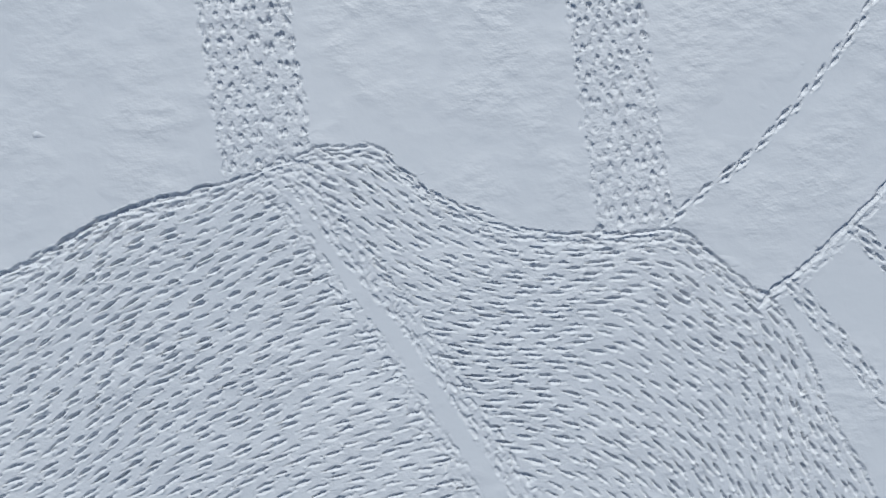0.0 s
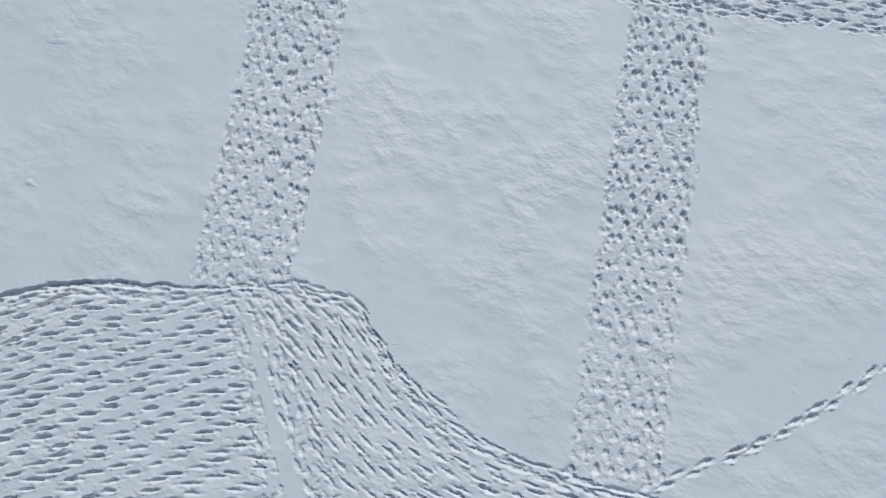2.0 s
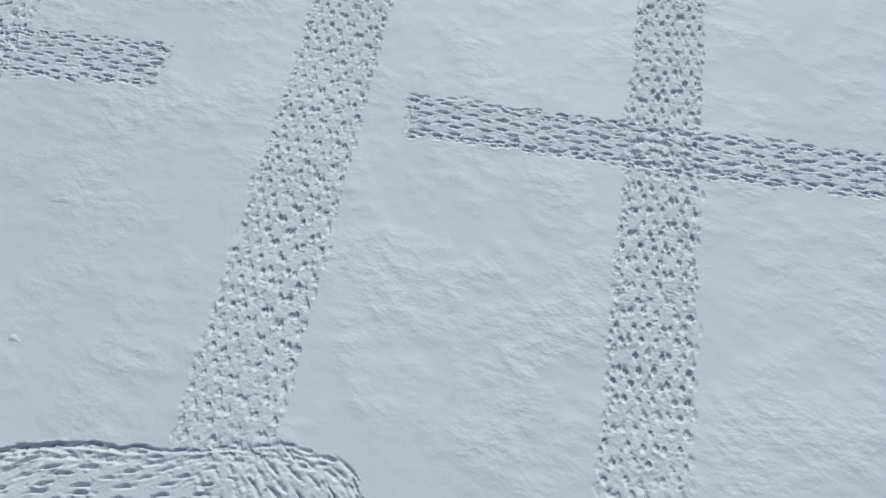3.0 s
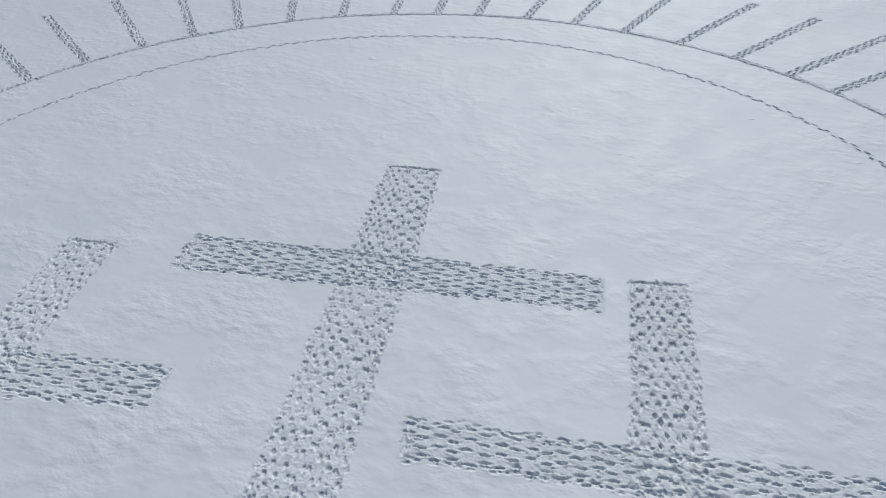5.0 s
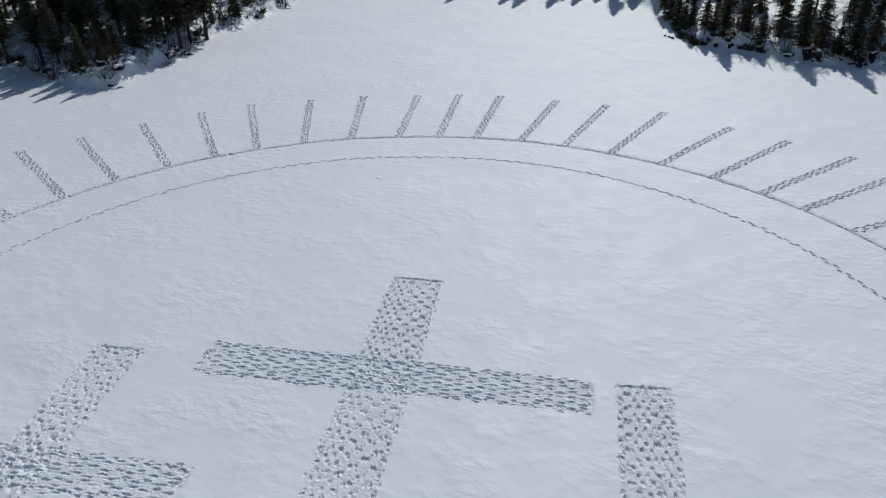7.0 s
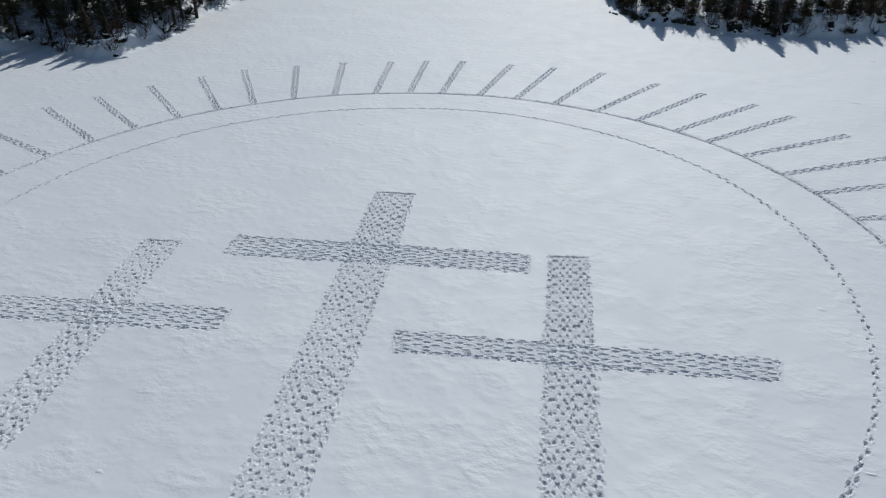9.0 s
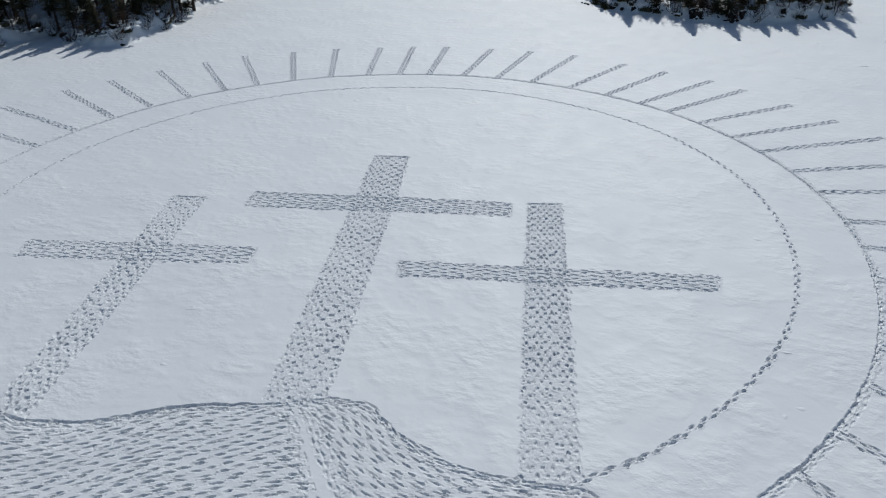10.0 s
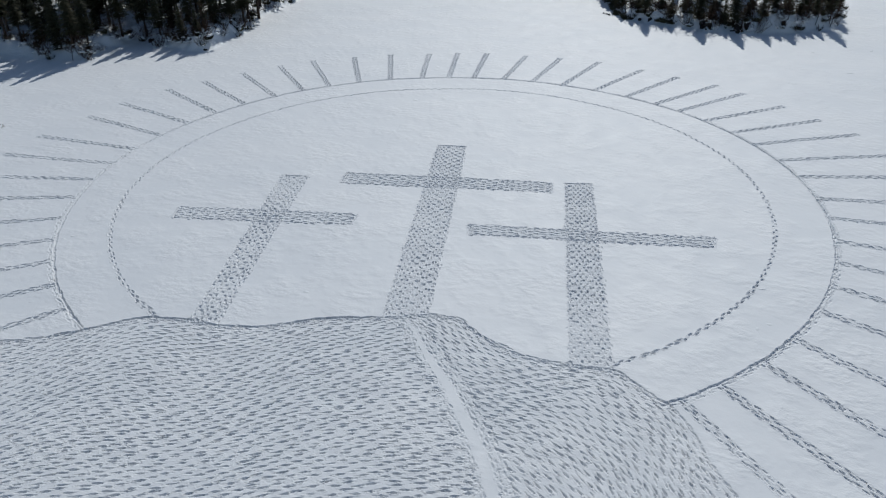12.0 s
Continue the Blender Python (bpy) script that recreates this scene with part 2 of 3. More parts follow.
def trail(line, pace=0.6, gap=0.12, deep=0.085, length=0.6, width=0.17, keep=None, loose=1.0, ragged=0.7, skew=0.0, shape=1.9, tail=0.3):
    """A trodden line: left and right prints by turns."""
    p = even(np.asarray(line, float), pace)
    if len(p) < 2:
        return
    t = np.gradient(p, axis=0)
    side = rng.choice((-1, 1))
    for (x, y), (tx, ty) in zip(p, t):
        a = math.atan2(ty, tx)
        side = -side
        off = side * gap + rng.normal(0, 0.03) * loose
        al = rng.normal(0, 0.06) * loose
        px, py = x - math.sin(a) * off + math.cos(a) * al, y + math.cos(a) * off + math.sin(a) * al
        if keep is None or keep(px, py):
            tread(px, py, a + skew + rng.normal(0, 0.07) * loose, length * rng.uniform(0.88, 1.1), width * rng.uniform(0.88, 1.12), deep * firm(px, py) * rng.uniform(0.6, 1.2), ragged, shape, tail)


def rows_of(corners):
    """The side by side lines that fill a bar, lengthwise."""
    a, b, c, d = (np.array(q) for q in corners)
    n = max(2, int(round(np.hypot(*(b - a)) / 0.4)))
    for k in range(n):
        s = (k + 0.5) / n
        yield np.array([a + (b - a) * s, d + (c - d) * s])


# the hill: its edge, the rows that follow it and the strip left smooth
hill_top, hill_east, strip = spline(HILL_TOP), spline(HILL_EAST), spline(PATH_LINE)
HILL_FOOT = [(22.2, -21.5), (8, -25.2), (-14, -32), (-31, -26.5)]
hill_poly = np.vstack([hill_top[::3], hill_east[::3], HILL_FOOT])
strip_half = lambda y: 0.1 + 0.2 * min(1.0, max(0.0, (-9.4 - y) / 5.0))
strip_x = lambda y: float(np.interp(-y, -strip[:, 1], strip[:, 0]))


def west_of_strip(x, y):
    return inside(hill_poly, x, y + 0.12) and (y > -9.4 and x < -0.4 or y <= -9.4 and x < strip_x(y) - (strip_half(y) + 0.55))


def east_of_strip(x, y):
    return inside(hill_poly, x + 0.1, y + 0.12) and (y > -9.4 and x > -0.4 or y <= -9.4 and x > strip_x(y) + strip_half(y) + 0.95)


west_line = spline(HILL_TOP[:16] + [(3.5, -7.8), (8, -7.0), (14, -6.6)])
east_line = spline([(-6, -2.5), (-2.5, -5.2), (0.3, -7.0)] + HILL_TOP[18:] + HILL_EAST[1:])
for k in range(1, 48):
    trail(soften(west_line, 0.7 * k) + np.array((0.10, -0.475)) * k, keep=west_of_strip, deep=0.13, length=0.64, width=0.148, loose=0.8, ragged=1.0, shape=1.5, skew=0.12, tail=0.8)
for k in range(1, 48):
    trail(soften(east_line, 0.7 * k) + np.array((-0.24, -0.45)) * k, keep=east_of_strip, deep=0.145, length=0.62, width=0.158, loose=0.7, ragged=0.9, shape=1.5, skew=0.0, tail=0.7)
trail(hill_top, 0.32, 0.035, 0.11, width=0.13, ragged=0.85, loose=1.6)
trail(hill_top[(hill_top[:, 0] > -22) & (hill_top[:, 0] < -3.2)], 0.26, 0.03, 0.17, width=0.15, ragged=0.5, loose=1.0)
trail(hill_top + np.array((0.02, -0.28)), 0.34, 0.06, 0.07, width=0.15)
trail(hill_east, 0.3, 0.045, 0.1, width=0.15)
nrm = np.gradient(strip, axis=0)
nrm = np.c_[-nrm[:, 1], nrm[:, 0]] / np.hypot(*nrm.T)[:, None]
half = np.array([strip_half(y) for y in strip[:, 1]])[:, None]
trail(strip - nrm * (half + 0.22), 0.33, 0.14, 0.06, 0.38, 0.17, loose=2.5)
trail(strip + nrm * (half + 0.22), 0.36, 0.1, 0.075, 0.45, 0.17)
trail(strip + nrm * (half + 0.72), 0.45, 0.1, 0.075, 0.45, 0.17)

# the crosses
for upright, crossbar in BARS.values():
    for bar in (upright, crossbar):
        for line in rows_of(bar):
            if bar is upright:
                trail(line, 0.47, 0.11, 0.13, 0.3, 0.2, loose=0.75, ragged=0.55)
            else:
                trail(line, 0.54, 0.07, 0.105, 0.48, 0.155, loose=0.7, ragged=0.65)
        a, b, c, d = (np.array(q) for q in bar)
        for p, q in ((a + (b - a) * 0.01, d + (c - d) * 0.01), (b + (a - b) * 0.01, c + (d - c) * 0.01)):
            trail([p, q], 0.3, 0.06, 0.07, 0.34, 0.16, loose=2)
        trail([a + (b - a) * 0.1, b + (a - b) * 0.1], 0.26, 0.04, 0.09)
        if bar is crossbar:
            trail([d + (c - d) * 0.12, c + (d - c) * 0.12], 0.35, 0.06, 0.06)

# the two rings and the rays
def arc(mid, r, a, b):
    """A walked circle, a little flat on its west side."""
    t = np.arange(a, b, 0.3)
    r = r - 0.28 * np.exp(-(((t - 168) / 40) ** 2))
    return mid + np.c_[r * np.cos(np.radians(t)), r * np.sin(np.radians(t))]


trail(arc(RING, RING_R - 0.05, -48.0, 243.5), 0.2, 0.03, 0.13, width=0.17, ragged=0.45, loose=1.0)
trail(arc(RING, RING_R - 0.03, 118.0, 215.0), 0.2, 0.06, 0.1, 0.36, width=0.2, ragged=0.7, loose=1.2)
trail(arc(RING, RING_R + 0.22, -48.0, 243.5), 0.4, 0.07, 0.045, width=0.15)
trail(arc(INNER, INNER_R, -49.5, 248.5), 0.47, 0.085, 0.135, 0.46, width=0.178, ragged=0.58)
ray_lines = []
for ang, out in RAYS:
    a = RING + (RING_R + 0.25) * np.array((math.cos(radians(ang)), math.sin(radians(ang))))
    b = RING + (RAY_END + rng.uniform(-0.5, 0.5)) * np.array((math.cos(radians(out)), math.sin(radians(out))))
    ray_lines.append((a, b))
    sink = 0.115 if ang < 0 else 0.2 if 118 < ang < 190 else 0.15
    w = np.array((-(b - a)[1], (b - a)[0])) / np.hypot(*(b - a))
    trail([a + w * 0.18, b + w * 0.22], 0.45, 0.075, sink, 0.5, 0.165, loose=0.9, ragged=0.55)
    trail([a - w * 0.18, b - w * 0.22], 0.45, 0.075, sink, 0.5, 0.165, loose=0.9, ragged=0.55)
    trail([b + w * 0.2, b - w * 0.26], 0.45, 0.03, 0.09, 0.36)

def scuffs(poly, per_metre, deep=0.03, size=0.22):
    """Small kicks and crumbs scattered over a trodden area."""
    poly = np.asarray(poly, float)
    lo, hi = poly.min(axis=0), poly.max(axis=0)
    n = int(np.prod(hi - lo) * per_metre)
    p = lo + rng.rand(n, 2) * (hi - lo)
    for x, y in p[inside(poly, p[:, 0], p[:, 1])]:
        tread(x, y, rng.uniform(0, 6.28), size * rng.uniform(0.6, 1.5), size * rng.uniform(0.35, 0.7), deep * rng.uniform(0.5, 1.4))


def band(line, a, b):
    """The strip between two offsets of a polyline."""
    n = np.gradient(line, axis=0)
    n = np.c_[-n[:, 1], n[:, 0]] / np.hypot(*n.T)[:, None]
    return np.vstack([line + n * a, (line + n * b)[::-1]])


for upright, crossbar in BARS.values():
    scuffs(upright, 3.5, 0.04, 0.16)
    scuffs(crossbar, 3.5, 0.035, 0.18)
flank = strip[::5]
wide = half[::5, 0]
side = nrm[::5]
scuffs(np.vstack([flank - side * (wide + 0.02)[:, None], (flank - side * (wide + 0.85)[:, None])[::-1]]), 20, 0.045, 0.2)
scuffs(np.vstack([flank + side * (wide + 0.05)[:, None], (flank + side * (wide + 1.05)[:, None])[::-1]]), 13, 0.04, 0.2)
scuffs(band(hill_top[::6], -0.1, -0.75), 9, 0.035)
scuffs(hill_poly, 0.6, 0.025, 0.18)
scuffs([(-3.05, -9.2), (-0.05, -7.9), (1.15, -8.4), (0.15, -10.0), (-2.25, -10.2)], 14, 0.035)
scuffs(band(arc(RING, RING_R + 0.1, -48.0, 243.5)[::4], -0.3, 0.3), 6, 0.025)

# crumbs of broken snow where it has been trodden
crumb = lattice_noise(3, NX, NY, 2.3) * 0.7 + lattice_noise(4, NX, NY, 5.0)
touched = smoothstep(0.003, 0.028, rim + depth)
relief = rim * (1 - smoothstep(0.0, 0.035, depth)) * (1 + 0.9 * crumb) - depth * (1 + 0.25 * crumb) + touched * (0.034 * crumb + 0.05 * grit)

rough_hill = inside(hill_poly, *np.meshgrid(gx[::4], gy[::4], indexing="ij"))
rough_hill = np.kron(rough_hill, np.ones((4, 4), bool))[:NX, :NY]
relief = relief + np.where(rough_hill, 0.005 * (crumb + 1.2 * grit + 0.6 * lattice_noise(6, NX, NY, 9)), 0)
bars_rough = np.zeros((NX, NY), bool)
for pair in BARS.values():
    for p in map(np.array, pair):
        (i0, j0), (i1, j1) = (((q - (X0, Y0)) * FINE).astype(int) for q in (p.min(axis=0), p.max(axis=0)))
        bars_rough[i0:i1, j0:j1] |= inside(p, *np.meshgrid(gx[i0:i1], gy[j0:j1], indexing="ij"))
relief = relief + np.where(bars_rough, 0.018 * (lattice_noise(8, NX, NY, 1.2) + 0.8 * crumb + grit), 0)
relief = np.where(np.abs(relief) < 0.003, 0, relief)

# which part of the drawing a point belongs to
region = np.zeros((NX, NY), np.int16)
names = ["ground"]


def claim(name, x0, x1, y0, y1, test):
    """Gives the free points of a box that pass the test to a new part of the drawing."""
    i0, i1 = max(0, int((x0 - X0) * FINE)), min(NX, int((x1 - X0) * FINE) + 2)
    j0, j1 = max(0, int((y0 - Y0) * FINE)), min(NY, int((y1 - Y0) * FINE) + 2)
    box = region[i0:i1, j0:j1]
    xs, ys = np.meshgrid(gx[i0:i1], gy[j0:j1], indexing="ij")
    box[test(xs, ys) & (box == 0)] = len(names)
    names.append(name)
    return len(names) - 1


def grown(corners, by):
    p = np.array(corners)
    m = p.mean(axis=0)
    d = p - m
    return m + d * (1 + by / np.maximum(0.5, np.hypot(*d.T)))[:, None]


def claim_bar(name, corners):
    p = grown(corners, 0.25)
    return claim(name, p[:, 0].min(), p[:, 0].max(), p[:, 1].min(), p[:, 1].max(), lambda x, y: inside(p, x, y))


cross_ids = {}
for key, (upright, crossbar) in BARS.items():
    cross_ids[key] = (claim_bar("crossbar", crossbar), claim_bar("upright", upright))
strip_wide = np.interp(-strip[::4, 1], [9.4, 14.4], [0.1, 0.3])
strip_poly = np.vstack([strip[::4] + nrm[::4] * strip_wide[:, None], (strip[::4] - nrm[::4] * strip_wide[:, None])[::-1]])
strip_id = claim("strip", -2, 11, -32, -8, lambda x, y: inside(strip_poly, x, y))
grown_hill = np.vstack([hill_top[::3] + (0, 0.28), hill_east[::3] + (0.3, 0.1), HILL_FOOT])
hill_id = claim("hill", -34.5, 24, -33.5, -7, lambda x, y: inside(grown_hill, x, y))
ring_id = claim("ring", -42, 30, -24, 48, lambda x, y: np.abs(np.hypot(x - RING[0], y - RING[1]) - RING_R - 0.08) < 0.48)
inner_id = claim("inner", -38, 26, -20, 44, lambda x, y: np.abs(np.hypot(x - INNER[0], y - INNER[1]) - INNER_R) < 0.32)
ray_ids = []
for a, b in ray_lines:
    lo, hi = np.minimum(a, b) - 1, np.maximum(a, b) + 1
    ray_ids.append(claim("ray", lo[0], hi[0], lo[1], hi[1], lambda x, y: distance([a, b], x, y) < 0.41))
ang_all = np.degrees(np.arctan2(gy[None, :] - RING[1], gx[:, None] - RING[0]))
region[((region == ring_id) | (region == inner_id)) & (ang_all > -118) & (ang_all < -50)] = 0

# the strip stayed smooth
relief[region == strip_id] *= 0.2
touched[region == strip_id] *= 0.1

# ---- land and lake: one sheet of snow ----
SHORE = np.array([(-160, 22), (-110, 27), (-83, 33.2), (-73.7, 33.5), (-68.2, 35), (-69.5, 42.5), (-69.3, 46.8), (-64, 45), (-59.5, 43.8), (-55.5, 44), (-54.9, 46.5), (-55.9, 51.5),
                  (-55.6, 56.3), (-57.8, 61), (-60, 68.4), (-59.4, 73), (-60.5, 81), (-63.3, 92.8), (-66, 106), (-58, 111), (-42, 112.5), (-24, 114), (-14, 112), (-7, 105), (-4, 97),
                  (-2.2, 89.8), (-0.3, 85.9), (4.2, 83.7), (11, 81.4), (14, 80.6), (20.5, 81), (26, 83.3), (33, 88), (35, 94), (35.5, 106), (38, 120), (55, 135), (110, 150)], float)
LAND = np.vstack([[(-4000, -30)], SHORE, [(4000, 420), (4000, 4000), (-4000, 4000)]])
SHORE_LINE = LAND[:-2]


def land_height(x, y):
    """Metres above the lake: a steep snowy bank, then rough rising ground."""
    x, y = np.asarray(x, float), np.asarray(y, float)
    land = inside(LAND, x, y)
    d = np.where(land, distance(SHORE_LINE, x, y), 0)
    rough = 0.5 * np.sin(x * 0.9 + 1.3 * np.sin(y * 0.7)) * np.sin(y * 1.1 + np.sin(x * 0.6)) + 0.35 * np.sin(x * 2.3 + y) * np.sin(y * 1.9 - x * 0.7)
    bank = 1.25 + 0.4 * np.sin(x * 0.37 + 0.21 * y) + 1.0 * smoothstep(18, 24, x)
    h = bank * smoothstep(0, 2.3, d + 0.5 * rough) + 0.07 * np.minimum(d, 60) + 0.5 * rough * smoothstep(0.2, 2.2, d) + 0.34 * np.sin(x * 3.7 + 1.5 * np.sin(y * 2.1)) * np.sin(y * 4.1 + x) * smoothstep(0.2, 1.5, d)
    return np.where(land, np.maximum(h, 0), 0)


def swell(x, y):
    """The lake's snow is not quite level."""
    return 0.03 * np.sin(x * 0.31 + 0.8 * np.sin(y * 0.17)) * np.sin(y * 0.27 + 0.6 * np.sin(x * 0.23))


far_out = [25, 60, 120, 240, 480, 900, 1800, 3500]
steps = lambda *runs: np.unique(np.concatenate([np.arange(a, b + 1e-6, w) for a, b, w in runs]))
lx = np.unique(np.r_[[-124 - f for f in far_out], steps((-124, -92, 4), (-92, 42, 1), (-72, -54, 0.5), (-8, 38, 0.5), (42, 90, 4)), [90 + f for f in far_out]])
ly = np.unique(np.r_[[-76 - f for f in far_out], steps((-76, -36, 4), (-36, 116, 1), (36, 62, 0.5), (78, 98, 0.5), (116, 140, 4)), [140 + f for f in far_out]])
LX, LY = np.meshgrid(lx, ly, indexing="ij")
LZ = land_height(LX, LY) + swell(LX, LY)
vid = np.arange(LX.size).reshape(LX.shape)
mx, my = (LX[:-1, :-1] + LX[1:, 1:]) / 2, (LY[:-1, :-1] + LY[1:, 1:]) / 2
keep = ~((mx > X0) & (mx < X1) & (my > Y0) & (my < Y1))
far_faces = np.stack([vid[:-1, :-1], vid[1:, :-1], vid[1:, 1:], vid[:-1, 1:]], -1)[keep]
far_verts = np.stack([LX, LY, LZ], -1).reshape(-1, 3)

# heights on the fine grid, lying exactly on the one-metre net
ci, cj = np.arange(NX) // FINE, np.arange(NY) // FINE
ci, cj = np.minimum(ci, X1 - X0 - 1), np.minimum(cj, Y1 - Y0 - 1)
fu, fv = (np.arange(NX) / FINE - ci)[:, None], (np.arange(NY) / FINE - cj)[None, :]
net = swell(*np.meshgrid(np.arange(X0, X1 + 1), np.arange(Y0, Y1 + 1), indexing="ij"))
base = ((net[np.ix_(ci, cj)] * (1 - fu) + net[np.ix_(ci + 1, cj)] * fu) * (1 - fv) + (net[np.ix_(ci, cj + 1)] * (1 - fu) + net[np.ix_(ci + 1, cj + 1)] * fu) * fv)
height = base + relief
fine_verts = np.stack([np.broadcast_to(gx[:, None], height.shape), np.broadcast_to(gy[None, :], height.shape), height], -1).reshape(-1, 3)
fid = np.arange(NX * NY, dtype=np.int32).reshape(NX, NY)
busy = ((np.abs(relief) > 0.001) | (region > 0))
for axis in (0, 1):                       # with a margin, so that the wide cells' corners lie flat
    busy |= np.roll(busy, 1, axis) | np.roll(busy, -1, axis)


def busy_blocks(size):
    """Which blocks of size x size cells hold anything trodden."""
    bx, by = (NX - 1) // size, (NY - 1) // size
    cells = busy[:-1, :-1] | busy[1:, :-1] | busy[:-1, 1:] | busy[1:, 1:]
    return cells.reshape(bx, size, by, size).any(axis=(1, 3))


wide_quads = []
above = np.ones(((NX - 1) // FINE, (NY - 1) // FINE), bool)
for size in (FINE, FINE // 2, FINE // 4):
    here = busy_blocks(size)
    s = fid[::size, ::size]
    quads = np.stack([s[:-1, :-1], s[1:, :-1], s[1:, 1:], s[:-1, 1:]], -1)
    wide_quads.append(quads[above & ~here])
    above = np.repeat(np.repeat(here, 2, 0), 2, 1)
cell_fine = np.repeat(np.repeat(here, FINE // 4, 0), FINE // 4, 1)
cell_region = region[:-1, :-1]
fine_quads = np.stack([fid[:-1, :-1], fid[1:, :-1], fid[1:, 1:], fid[:-1, 1:]], -1)


bar_ids = [k for pair in cross_ids.values() for k in pair]
crumb_field = np.maximum(touched, 0.6 * np.isin(region, bar_ids) + 0.6 * np.isin(region, ray_ids) + 0.25 * (region == hill_id)).ravel()


def crumbed(me, used):
    """Notes how broken the snow is at each of the mesh's points."""
    values = np.zeros(len(me.vertices), np.float32)
    values[:len(used)] = crumb_field[used]
    me.attributes.new("crumbs", "FLOAT", "POINT").data.foreach_set("value", values)
    return me


def patch(name, quads, mat=SNOW):
    """A mesh of some of the fine net's cells."""
    used, inv = np.unique(quads, return_inverse=True)
    return crumbed(mesh_of(name, fine_verts[used], inv.reshape(-1, 4), mat), used)


ground_quads = np.vstack([*wide_quads, fine_quads[cell_fine & (cell_region == 0)]])
used, inv = np.unique(ground_quads, return_inverse=True)
ground = new("ground", mesh_of("ground", np.vstack([fine_verts[used], far_verts]), np.vstack([inv.reshape(-1, 4), far_faces + len(used)]), SNOW))
crumbed(ground.data, used)
tagged(ground, "wind-packed white snow over a frozen lake and its wooded banks", "snow", kind="structure")

print_cell = owner[:-1, :-1]


def one_piece(own, taken):
    """Leaves each dent only its largest connected patch of cells."""
    ii, jj = np.nonzero(taken)
    cells = {}
    for i, j in zip(ii.tolist(), jj.tolist()):
        cells.setdefault(int(own[i, j]), set()).add((i, j))
    for group in cells.values():
        best = set()
        while group:
            todo, piece = [group.pop()], set()
            while todo:
                i, j = todo.pop()
                piece.add((i, j))
                for q in ((i + 1, j), (i - 1, j), (i, j + 1), (i, j - 1)):
                    if q in group:
                        group.remove(q)
                        todo.append(q)
            if len(piece) > len(best):
                best, piece = piece, best
            for i, j in piece:
                taken[i, j] = False


def no_islands(mask, own, taken):
    """Gives the scraps of snow that lie cut off between dents to one of those dents."""
    ii, jj = np.nonzero(mask & ~taken)
    left = set(zip(ii.tolist(), jj.tolist()))
    pieces = []
    while left:
        todo, piece = [left.pop()], []
        while todo:
            i, j = todo.pop()
            piece.append((i, j))
            for q in ((i + 1, j), (i - 1, j), (i, j + 1), (i, j - 1)):
                if q in left:
                    left.remove(q)
                    todo.append(q)
        pieces.append(piece)
    pieces.sort(key=len)
    for piece in pieces[:-1]:
        for i, j in piece:
            beside = [q for q in ((i + 1, j), (i - 1, j), (i, j + 1), (i, j - 1)) if taken[q]]
            if beside:
                break
        ident = own[beside[0]] if beside else len(prints) + 1 + pieces.index(piece)
        for p in piece:
            own[p], taken[p] = ident, True


def trodden(name, ident, parent, label="", limit=300, near=None):
    """A part of the drawing, with its dents as pieces: those nearest to a place first."""
    mask = cell_fine & (cell_region == ident)
    own = np.where(mask, print_cell, -1).astype(np.int32)
    who, count = np.unique(own[own >= 0], return_counts=True)
    who = who[count >= 6]
    if near is not None and len(who) > limit:
        spot = np.array([prints[w] for w in who])
        who = who[np.argsort(np.hypot(*(spot - near).T))]
    chosen = who[:limit]
    flag = np.zeros(len(prints) + 1, bool)
    flag[chosen] = True
    taken = mask & flag[own]
    one_piece(own, taken)
    no_islands(mask, own, taken)
    ob = new(name, patch(name, fine_quads[mask & ~taken]))
    ob.parent = parent
    if label:
        tagged(ob, label)
    ii, jj = np.nonzero(taken)
    if len(ii):
        order = np.argsort(own[ii, jj], kind="stable")
        ii, jj = ii[order], jj[order]
        cuts = np.nonzero(np.diff(own[ii, jj]))[0] + 1
        for a, b in zip(np.split(ii, cuts), np.split(jj, cuts)):
            child("footprint", patch("footprint", fine_quads[a, b]), ob)
    return ob


LABELS = {
    "tall": "tallest trodden snow cross on the hill's summit",
    "east": "trodden snow cross with a straight upright by the ring's end",
    "west": "smaller trodden snow cross with a leaning upright",
}
for key, (bar_id, up_id) in cross_ids.items():
    at = np.mean(BARS[key][0], axis=0)
    root = tagged(empty("snow_cross", at[0], at[1], 0), LABELS[key], "snow cross", "three snow crosses")
    for nm, ident, near in (("upright", up_id, np.array(BARS[key][0][2])), ("crossbar", bar_id, at)):
        part_ob = trodden(nm, ident, root, limit=300, near=near)
        part_ob.matrix_parent_inverse = Matrix.Translation((-at[0], -at[1], 0))
hill = tagged(trodden("snow_hill", hill_id, None, near=np.array((5.0, -12.0))), "hill shape filled with rows of snowshoe tracks in white snow", "snow hill")
tagged(child("smooth_strip", patch("smooth_strip", fine_quads[cell_fine & (cell_region == strip_id)]), hill), "untrodden smooth snow strip")
tagged(trodden("snow_ring", ring_id, None, near=np.array((15.0, -8.0))), "wide circular trench trodden into white snow", "snow ring")
tagged(trodden("snow_inner_ring", inner_id, None, near=np.array((14.0, -5.0))), "single line of footprints walked in a circle", "footprint trail")
for ident in ray_ids:
    tagged(trodden("snow_ray", ident, None), "straight ray of double snowshoe tracks outside the ring", "snow ray", "rays round the ring")


